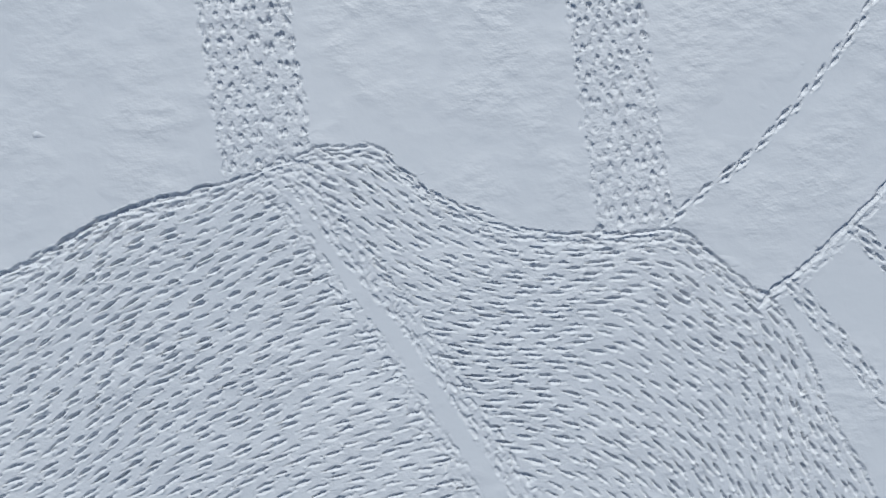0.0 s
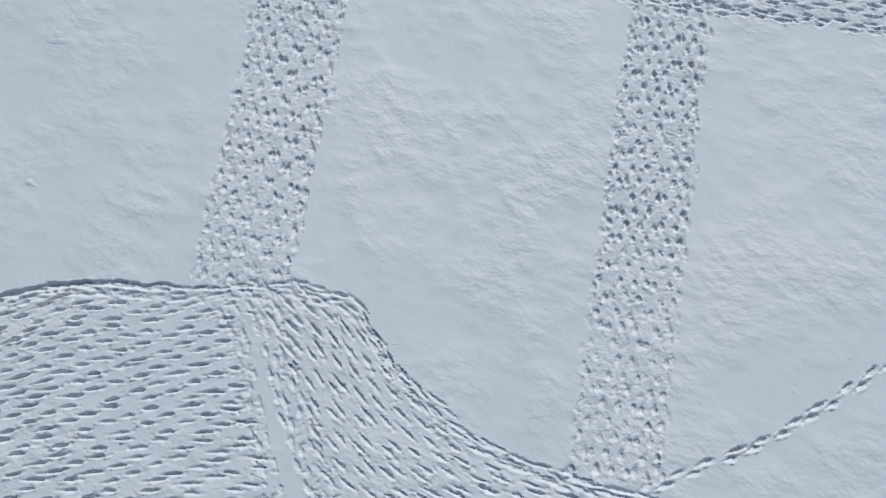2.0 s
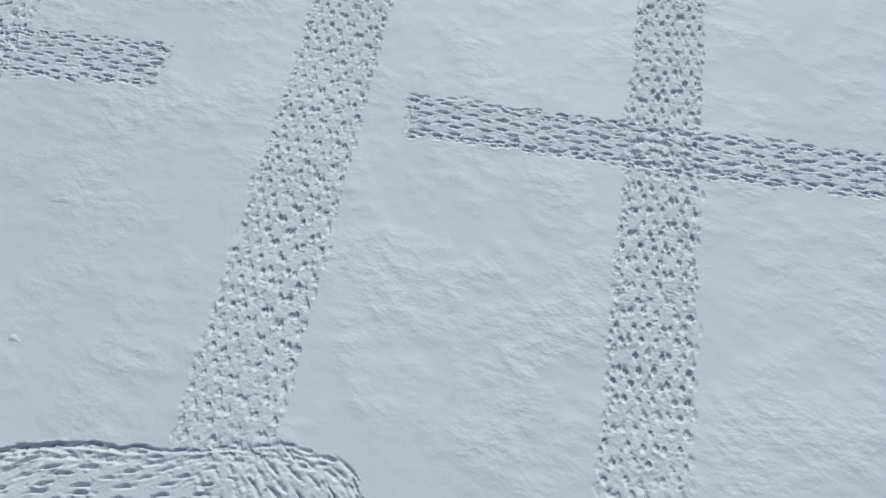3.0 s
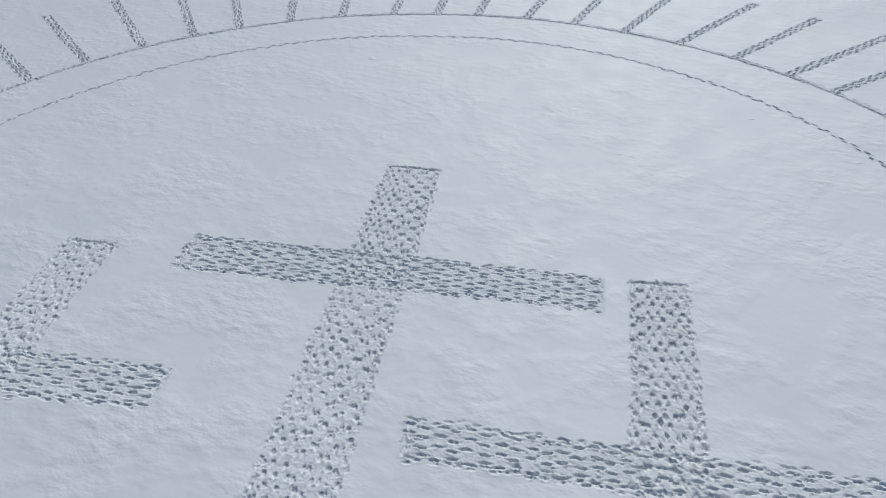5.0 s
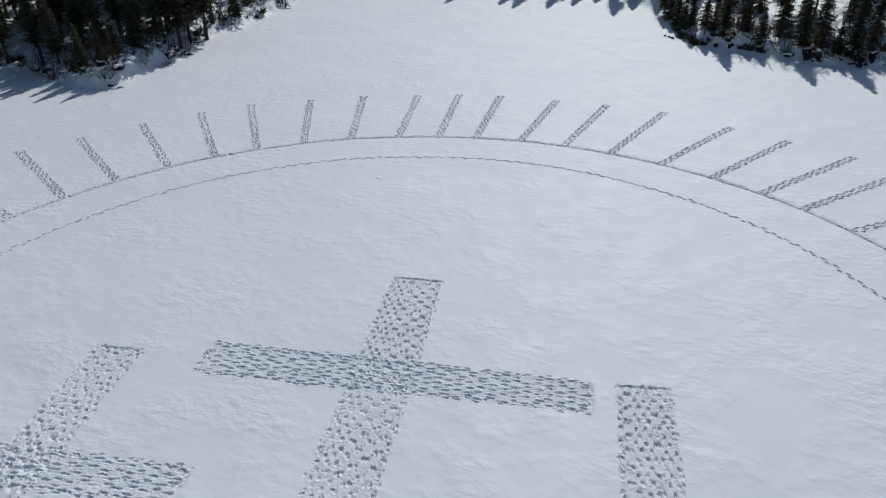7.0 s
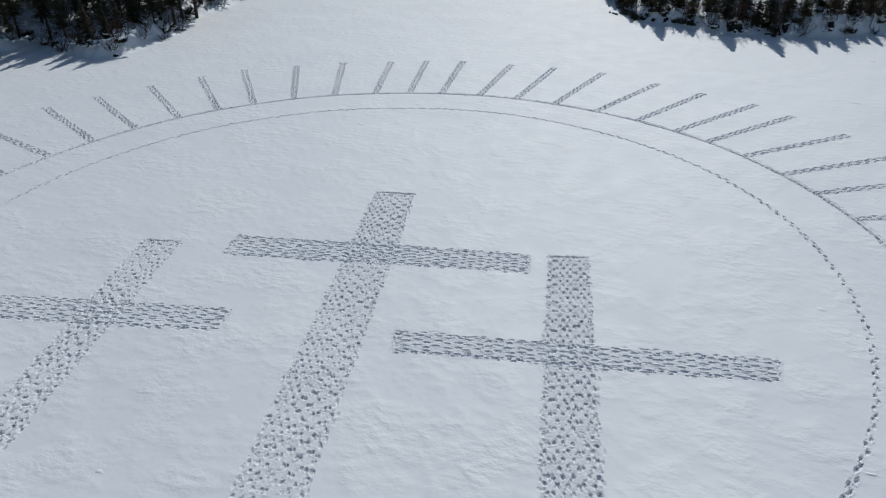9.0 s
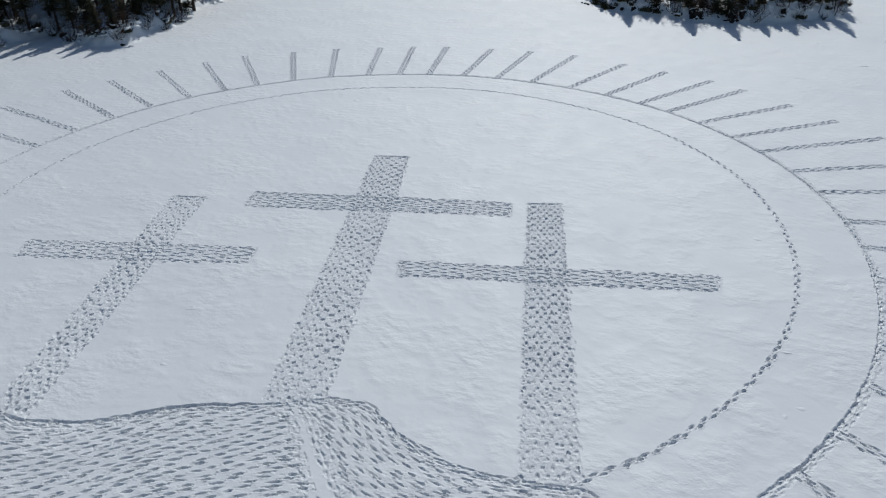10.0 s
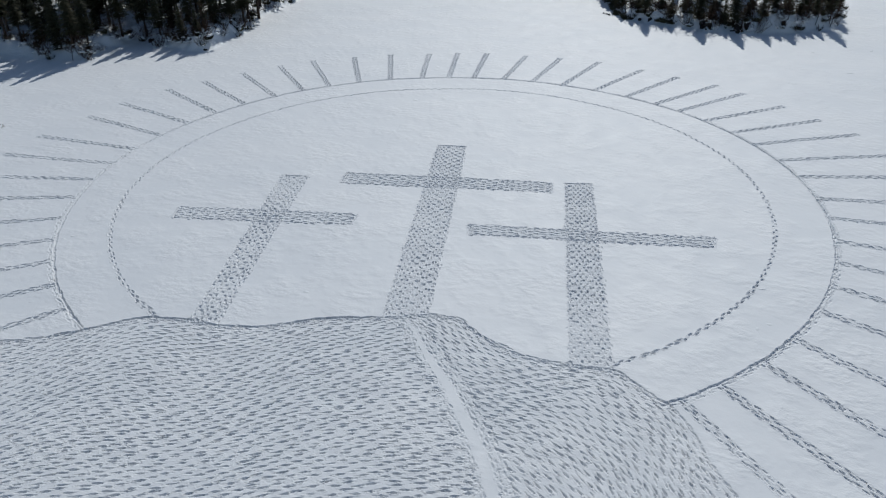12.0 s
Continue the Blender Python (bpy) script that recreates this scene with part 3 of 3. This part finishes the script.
# ---- trees, bushes and boulders on the banks ----
def tube(verts, faces, path, radii, sides=6):
    """Adds a tapered tube along a path."""
    n0 = len(verts)
    for k, (p, r) in enumerate(zip(path, radii)):
        d = (path[min(k + 1, len(path) - 1)] - path[max(k - 1, 0)]).normalized()
        a = d.orthogonal().normalized()
        b = d.cross(a)
        for i in range(sides):
            t = 2 * math.pi * i / sides
            verts.append(p + (a * math.cos(t) + b * math.sin(t)) * r)
    for k in range(len(path) - 1):
        for i in range(sides):
            j = (i + 1) % sides
            q = n0 + k * sides
            faces.append((q + i, q + j, q + sides + j, q + sides + i))


def needle_branch(verts, faces, root, out, length, r):
    """A drooping spray: overlapping pairs of side shoots along a sinking spine."""
    side = Vector((-out.y, out.x, 0))
    n = max(3, int(length / 0.29))
    for k in range(n + 1):
        s = k / n
        mid = root + out * (length * s) + Vector((0, 0, -0.42 * length * s + 0.14 * length * s * s))
        w = (0.14 + 0.5 * length * (1 - s) ** 0.8) * r.uniform(0.7, 1.3)
        ahead = out * (0.3 * length / n + 0.34 * w)
        for sg in (-1, 1):
            i = len(verts)
            tip = mid + side * (sg * w) + ahead + Vector((0, 0, -0.4 * w + r.uniform(-0.14, 0.1)))
            verts.extend((mid - out * 0.12, mid + out * 0.14 + Vector((0, 0, 0.03)), tip))
            faces.append((i, i + 1, i + 2))


def spruce(seed, tall, wide, low):
    """One spruce: a tapered trunk with dead stubs below, and a crown of whorled sprays with gaps."""
    r = random.Random(seed)
    root = empty("spruce_tree", 0, 0, 0)
    v, f = [], []
    lean = Vector((r.uniform(-0.03, 0.03), r.uniform(-0.03, 0.03), 1))
    tube(v, f, [lean * (tall * s) for s in (-0.04, 0.0, 0.1, 0.4, 0.75, 1.0)], [0.021 * tall, 0.017 * tall, 0.013 * tall, 0.009 * tall, 0.005 * tall, 0.002 * tall], 7)
    for k in range(34):
        z = r.uniform(0.05, max(low, 0.1) + 0.12) * tall
        a = r.uniform(0, 6.28)
        d = Vector((math.cos(a), math.sin(a), r.uniform(-0.3, 0.1)))
        tube(v, f, [lean * z, lean * z + d * r.uniform(0.5, 1.5)], [0.03, 0.008], 3)
    trunk = new("trunk", mesh_of("trunk", [tuple(q) for q in v], f, BARK))
    trunk.parent = root
    v, f = [], []
    z = low * tall
    while z < tall * 0.985:
        s = (z - low * tall) / (tall * (1 - low))
        reach = wide * ((1 - s) ** 0.85) * (0.55 + 0.45 * min(1, s / 0.15))
        n = 6 + int(5 * (1 - s))
        a0 = r.uniform(0, 6.28)
        for i in range(n):
            if r.random() < 0.12:
                continue
            a = a0 + 6.283 * i / n + r.uniform(-0.3, 0.3)
            needle_branch(v, f, lean * (z + r.uniform(-0.24, 0.24)), Vector((math.cos(a), math.sin(a), 0)), max(0.15, reach * r.uniform(0.5, 1.25)), r)
        z += 0.25 + 0.08 * (1 - s)
    crown = new("crown", mesh_of("crown", [tuple(q) for q in v], f, NEEDLES, smooth=False))
    crown.parent = root
    return root


def twigs_of(r, size, count, v, f):
    for k in range(count):
        a, up = r.uniform(0, 6.28), r.uniform(0.5, 1.5)
        p = Vector((r.uniform(-0.4, 0.4), r.uniform(-0.4, 0.4), -0.1)) * size
        d = Vector((math.cos(a), math.sin(a), up)).normalized()
        path, rad = [p], [0.022]
        for j in range(4):
            d = (d + Vector((r.uniform(-0.3, 0.3), r.uniform(-0.3, 0.3), r.uniform(-0.1, 0.3)))).normalized()
            path.append(path[-1] + d * size * r.uniform(0.2, 0.34))
            rad.append(0.02 - 0.004 * j)
            e = (d + Vector((r.uniform(-1, 1), r.uniform(-1, 1), r.uniform(-0.3, 0.6)))).normalized()
            tube(v, f, [path[-1], path[-1] + e * size * r.uniform(0.15, 0.4)], [0.012, 0.004], 3)
        tube(v, f, path, rad, 3)


def bush(seed, size):
    """A leafless shrub of forked twigs, with lumps of snow caught in it."""
    r = random.Random(seed)
    root = empty("bare_bush", 0, 0, 0)
    v, f = [], []
    twigs_of(r, size, 20, v, f)
    child("stem", mesh_of("stem", [tuple(q) for q in v], f, TWIGS), root)
    bm = bmesh.new()
    for k in range(16):
        a, q = r.uniform(0, 6.28), size * r.uniform(0.1, 0.95)
        m = Matrix.Translation((math.cos(a) * q, math.sin(a) * q, size * r.uniform(-0.05, 0.45) * (1.15 - q / size)))
        m = m @ Matrix.Rotation(r.uniform(0, 3.14), 4, "Z") @ Matrix.Rotation(r.uniform(-0.6, 0.6), 4, "X") @ Matrix.Diagonal((size * r.uniform(0.1, 0.32), size * r.uniform(0.06, 0.16), size * r.uniform(0.03, 0.07), 1))
        made = bmesh.ops.create_icosphere(bm, subdivisions=1, radius=1, matrix=m)
        for w in made["verts"]:
            w.co += Vector((1, 1, 0.6)) * (0.14 * size * noise.noise(w.co * 3 + Vector((seed, k, 0))))
    for q in bm.faces:
        q.smooth = True
    me = bpy.data.meshes.new("snow_load")
    bm.to_mesh(me)
    bm.free()
    me.materials.append(SNOW)
    tagged(child("snow_load", me, root, "white snow caught in the twigs"), kind="stuff")
    return tagged(root, "leafless brown bush weighed down with snow on the bank", "bush", "bushes on the bank")


def bare_tree(seed, tall):
    """A leafless young tree: a thin bent trunk and forked branches."""
    r = random.Random(seed)
    root = empty("bare_tree", 0, 0, 0)
    v, f = [], []
    p, d = Vector((0, 0, -0.2)), Vector((r.uniform(-0.1, 0.1), r.uniform(-0.1, 0.1), 1))
    path, rad = [p], [0.012 * tall]
    for k in range(7):
        d = (d + Vector((r.uniform(-0.15, 0.15), r.uniform(-0.15, 0.15), 0.1))).normalized()
        path.append(path[-1] + d * tall / 7)
        rad.append(0.012 * tall * (1 - (k + 1) / 8))
    tube(v, f, path, rad, 6)
    child("trunk", mesh_of("trunk", [tuple(q) for q in v], f, TWIGS), root)
    for k in range(16):
        s = r.uniform(0.2, 0.98)
        at = path[int(s * 7)]
        a = r.uniform(0, 6.28)
        d = Vector((math.cos(a), math.sin(a), r.uniform(0.4, 1.2))).normalized()
        n = tall * 0.32 * (1.15 - s)
        v, f = [], []
        q = [at, at + d * n * 0.5, at + d * n + Vector((0, 0, 0.12 * n))]
        tube(v, f, q, [0.022, 0.015, 0.005], 4)
        for m in range(7):
            e = (d + Vector((r.uniform(-0.8, 0.8), r.uniform(-0.8, 0.8), r.uniform(-0.2, 0.6)))).normalized()
            b = at + d * n * r.uniform(0.25, 0.95)
            tube(v, f, [b, b + e * n * r.uniform(0.2, 0.45)], [0.01, 0.004], 3)
        child("branch", mesh_of("branch", [tuple(w) for w in v], f, TWIGS), root)
    return tagged(root, "leafless young tree with thin grey-brown branches", "bare tree", "bare trees on the bank")


def juniper(seed, size):
    """A low dark evergreen shrub: sprays rising from the ground all round."""
    r = random.Random(seed)
    v, f = [], []
    for k in range(60):
        a = r.uniform(0, 6.28)
        d = Vector((math.cos(a), math.sin(a), r.uniform(0.3, 1.6))).normalized()
        p = Vector((r.uniform(-0.5, 0.5), r.uniform(-0.5, 0.5), 0)) * size
        side = d.orthogonal().normalized()
        n = size * r.uniform(0.5, 1.0)
        for j in range(5):
            c = p + d * (n * j / 5)
            for sg in (-1, 1):
                i = len(v)
                v.extend((c, c + d * 0.22 * n, c + d * 0.3 * n + side * (sg * 0.2 * n * (1.2 - j / 5)) + Vector((0, 0, r.uniform(-0.06, 0.06)))))
                f.append((i, i + 1, i + 2))
    return tagged(new("juniper_shrub", mesh_of("juniper_shrub", [tuple(q) for q in v], f, NEEDLES, smooth=False)), "low dark evergreen shrub at the snowy shore", "shrub", "evergreen shrubs at the shore")


def boulder(seed, size):
    """A broken dark rock of flat faces and ledges, with a thin cap of snow on its flattest ones."""
    r = random.Random(seed)
    bm = bmesh.new()
    bmesh.ops.create_icosphere(bm, subdivisions=4, radius=1)
    off = Vector((r.uniform(0, 50), r.uniform(0, 50), r.uniform(0, 50)))
    ways = [Vector((math.cos(a), math.sin(a), r.uniform(-0.25, 0.35))).normalized() for a in (r.uniform(0, 6.28) for k in range(7))]
    cuts = [(n, r.uniform(0.45, 0.9)) for n in ways] + [(Vector((r.uniform(-0.25, 0.25), r.uniform(-0.25, 0.25), 1)).normalized(), r.uniform(0.5, 0.8))]
    for q in bm.verts:
        way = q.co.normalized()
        reach = min([1.25] + [d / way.dot(n) for n, d in cuts if way.dot(n) > 0.05])
        ledge = 0.12 * (math.floor(2.2 * noise.noise(way * 2.3 + off) * 2) / 2)
        c = way * (reach + ledge + 0.05 * noise.noise(way * 7 + off))
        q.co = Vector((c.x * size * 1.3, c.y * size, c.z * size * 1.1))
    root = empty("boulder", 0, 0, 0)
    cap = bm.copy()
    me = bpy.data.meshes.new("rock")
    bm.to_mesh(me)
    me.materials.append(ROCK)
    child("rock", me, root)
    cap.normal_update()
    bmesh.ops.delete(cap, geom=[q for q in cap.faces if q.normal.z < 0.8 or q.calc_center_median().z < 0.1 * size], context="FACES")
    left, islands = set(cap.faces), []
    while left:
        todo, island = [left.pop()], []
        while todo:
            q = todo.pop()
            island.append(q)
            for n in {w for e in q.edges for w in e.link_faces}:
                if n in left:
                    left.remove(n)
                    todo.append(n)
        islands.append(island)
    islands.sort(key=len)
    bmesh.ops.delete(cap, geom=[q for island in islands[:-1] for q in island], context="FACES")
    top = bmesh.ops.extrude_face_region(cap, geom=cap.faces[:])
    for q in top["geom"]:
        if isinstance(q, bmesh.types.BMVert):
            q.co.z += 0.1 + 0.05 * noise.noise(q.co * 3)
    for q in cap.faces:
        q.smooth = True
    mc = bpy.data.meshes.new("snow_cap")
    cap.to_mesh(mc)
    mc.materials.append(SNOW)
    child("snow_cap", mc, root, "rounded cap of white snow")
    bm.free(), cap.free()
    return tagged(root, "dark rugged boulder capped with snow at the shore", "boulder", "boulders at the shore")


def ground_at(x, y):
    return float(land_height(np.array([x]), np.array([y]))[0] + swell(x, y))


def along_shore(a, b, spacing, back, seed):
    """Spots on the bank between two of the shore's corners."""
    r = random.Random(seed)
    p = even(SHORE[a:b + 1], spacing)
    t = np.gradient(p, axis=0)
    for (x, y), (tx, ty) in zip(p, t):
        n = math.hypot(tx, ty)
        k = r.uniform(*back)
        yield x - ty / n * k + r.uniform(-0.4, 0.4) * spacing, y + tx / n * k + r.uniform(-0.4, 0.4) * spacing


SPRUCES = [(11, 8.5, 1.5, 0.16), (12, 11.0, 1.7, 0.28), (13, 6.5, 1.3, 0.06), (14, 13.5, 2.0, 0.24), (15, 9.5, 1.5, 0.2), (16, 4.2, 1.05, 0.03)]
models = [tagged(spruce(*s), "dark green spruce standing in snow on the bank", "spruce tree", "spruces on the banks") for s in SPRUCES]
spots = []


def free(x, y, gap):
    return all((x - a) ** 2 + (y - b) ** 2 > gap * gap for a, b in spots)


pick = random.Random(5)
HEIGHTS = [q[1] for q in SPRUCES]


def plant(x, y, tall, gap):
    if not inside(LAND, np.array([x]), np.array([y]))[0] or not free(x, y, gap):
        return
    spots.append((x, y))
    near = sorted(range(len(HEIGHTS)), key=lambda k: abs(HEIGHTS[k] - tall))[:2]
    which = near[0] if pick.random() < 0.7 else near[1]
    m = pose(x, y, ground_at(x, y) - 0.1, 0, 0, pick.uniform(0, 360)) @ Matrix.Scale(tall / HEIGHTS[which], 4)
    copy_thing(models[which], m)


# the trees that stand singly along the edge of the woods, with their heights
for x, y, tall in ((3.5, 85.7, 8.4), (7.8, 84.2, 4.9), (12.3, 82.9, 7.9), (16.1, 82.8, 4.0), (17.7, 82.8, 9.6), (21.8, 83.9, 6.8), (25.3, 85.5, 5.1), (31.9, 89.6, 8.6), (33.4, 95.2, 5.2),
                   (5.6, 90.0, 6.8), (10.0, 88.6, 6.2), (14.6, 89.2, 7.6), (20.2, 88.6, 6.6), (28.2, 90.2, 6.2), (6.0, 86.4, 3.4), (9.8, 85.4, 3.2), (14.2, 84.9, 3.8), (19.6, 84.6, 3.6), (23.6, 86.2, 4.2), (27.4, 87.4, 3.8), (29.8, 88.4, 4.6),
                   (-71.5, 36.2, 10.2), (-73.9, 35.8, 7.2), (-69.8, 37.4, 10.4), (-65.2, 47.4, 9.2), (-59.9, 45.8, 5.4), (-57.4, 46.2, 4.1),
                   (-62.6, 51.4, 8.4), (-59.6, 53.4, 7.6), (-63.4, 55.6, 10.2),
                   (-41.4, 114.4, 10.9), (-33, 115.6, 10.9), (-30.5, 115.8, 11.7), (-25.3, 116.2, 10.7), (-21.6, 116, 8.9), (-14.8, 113.9, 11.6), (-11.8, 111.6, 5.6), (-57.5, 113, 10.9), (-4.6, 99, 7), (-3.2, 95.4, 6), (-2.0, 92.6, 5), (-5.9, 102.5, 8), (-0.9, 90.2, 4.5), (1.0, 88.6, 5.5), (2.2, 87.4, 3.6)):
    plant(x, y, tall, 0.8)


def clearing(x, y):
    """Open glades in the woods where the snow shows."""
    return any((x - a) ** 2 + (y - b) ** 2 < r * r for a, b, r in ((-75.5, 52, 4.2), (-83.5, 40, 2.6), (23.5, 89, 2.8), (8, 92, 2.5)))


for lo, hi, gap, first, deep, slope, least in ((1, 10, 3.2, 5.0, 26.0, 0.78, 0.8), (10, 18, 3.1, 3.4, 26.0, 0.8, 1.6), (18, 24, 3.0, 4.5, 13.0, 0.8, 2.8), (24, 35, 3.6, 5.0, 20.0, 0.66, 0.6)):
    for back in (first, first + 2.5, first + 5, first + 8, first + 11.5, first + 15, first + 19):
        if back < deep:
            for x, y in along_shore(lo, hi, 2.7, (back - 1.2, back + 1.2), int(back * 10) + lo):
                if not clearing(x, y):
                    plant(x, y, (slope * back + least) * pick.uniform(0.8, 1.15), gap if back < 9 or lo > 17 else 0.56 * gap)
for k, (x, y) in enumerate(((-90, 60), (-92, 64), (-95, 57), (-88, 66), (-97, 62), (-93, 69))):
    at = models[k]
    at.matrix_basis = pose(x, y, ground_at(x, y) - 0.1, 0, 0, 40 * k)

def scatter(kinds, where, sink, lo, hi):
    """The first of each kind stands itself; the others are copies of it."""
    used = set()
    for x, y, k in where:
        m = pose(x, y, ground_at(x, y) - sink, 0, 0, pick.uniform(0, 360)) @ Matrix.Scale(pick.uniform(lo, hi), 4)
        if k in used:
            copy_thing(kinds[k], m)
        else:
            used.add(k)
            kinds[k].matrix_basis = m


spots_of = lambda ranges, step, back, seed, n: [(x, y, k % n) for lo, hi in ranges for k, (x, y) in enumerate(along_shore(lo, hi, step, back, seed + lo))]
scatter([bush(40 + k, s) for k, s in enumerate((1.0, 0.75, 1.25))], spots_of(((2, 18),), 1.2, (0.3, 4.5), 90, 3) + spots_of(((25, 34),), 0.65, (0.3, 5.5), 90, 3), 0.05, 0.8, 1.4)
scatter([juniper(60 + k, s) for k, s in enumerate((0.8, 1.15))], spots_of(((24, 27),), 0.8, (0.0, 1.8), 120, 2) + spots_of(((27, 34),), 1.5, (0.0, 3.0), 121, 2) + spots_of(((2, 17),), 2.2, (0.2, 3.4), 130, 2), 0.08, 0.7, 1.2)
scatter([boulder(70 + k, s) for k, s in enumerate((1.0, 0.7, 0.42))],
        [(13.8, 81.6, 0), (18.6, 82.1, 0), (15.1, 82.6, 1), (19.8, 82.6, 1), (1.4, 85.6, 1), (2.9, 85.0, 2), (0.2, 86.6, 1), (-1.1, 88.4, 2), (4.6, 84.3, 2),
         (8.0, 83.1, 2), (11.4, 82.4, 2), (16.6, 82.3, 2), (13.0, 82.2, 1), (14.4, 81.3, 2), (17.8, 81.8, 2), (19.2, 81.7, 2), (18.0, 82.9, 1), (25.0, 83.8, 2), (-55.6, 45.0, 2), (-57.0, 55.4, 2), (-60.6, 66.4, 2), (-66.4, 46.6, 1)], 0.15, 0.8, 1.2)
scatter([boulder(76, 0.26)], [(-3.2, 88.3, 0), (-2.7, 87.8, 0), (-3.8, 88.8, 0)], 0.04, 0.8, 1.2)
scatter([bare_tree(80 + k, h) for k, h in enumerate((5.5, 4.2))], spots_of(((4, 17),), 2.0, (1.5, 8.0), 150, 2) + spots_of(((26, 34),), 0.75, (0.6, 6.0), 150, 2), 0.05, 0.8, 1.2)


# ---- small marks on the open lake ----
def drift(seed, length):
    """A short low ridge of drifted snow with a broken crest."""
    bm = bmesh.new()
    bmesh.ops.create_icosphere(bm, subdivisions=3, radius=1)
    off = Vector((seed * 3.1, seed * 1.7, 0))
    for q in bm.verts:
        k = 1 + 0.35 * noise.noise(q.co * 2.2 + off)
        q.co = Vector((q.co.x * 0.5 * length * k, q.co.y * 0.16 * length * k, q.co.z * 0.04 * k - 0.008))
    for q in bm.faces:
        q.smooth = True
    me = bpy.data.meshes.new("snow_drift")
    bm.to_mesh(me)
    bm.free()
    me.materials.append(SNOW)
    return tagged(new("snow_drift", me), "short low ridge of drifted snow on the lake", "snow drift", "drifts on the open lake")


scatter([drift(1, 1.2)], [(37, 76.1, 0), (32.8, 62.6, 0), (28.8, 72.4, 0), (25.4, 55.2, 0)], 0.0, 0.8, 1.2)
r = random.Random(9)
v, f = [], []
twigs_of(r, 0.5, 4, v, f)
twig = tagged(new("fallen_twig", mesh_of("fallen_twig", [tuple(q) for q in v], f, TWIGS)), "dark broken twig lying on the open snow", "twig")
twig.matrix_basis = pose(-57.3, 10.5, ground_at(-57.3, 10.5) + 0.05, 70, 0, 20)
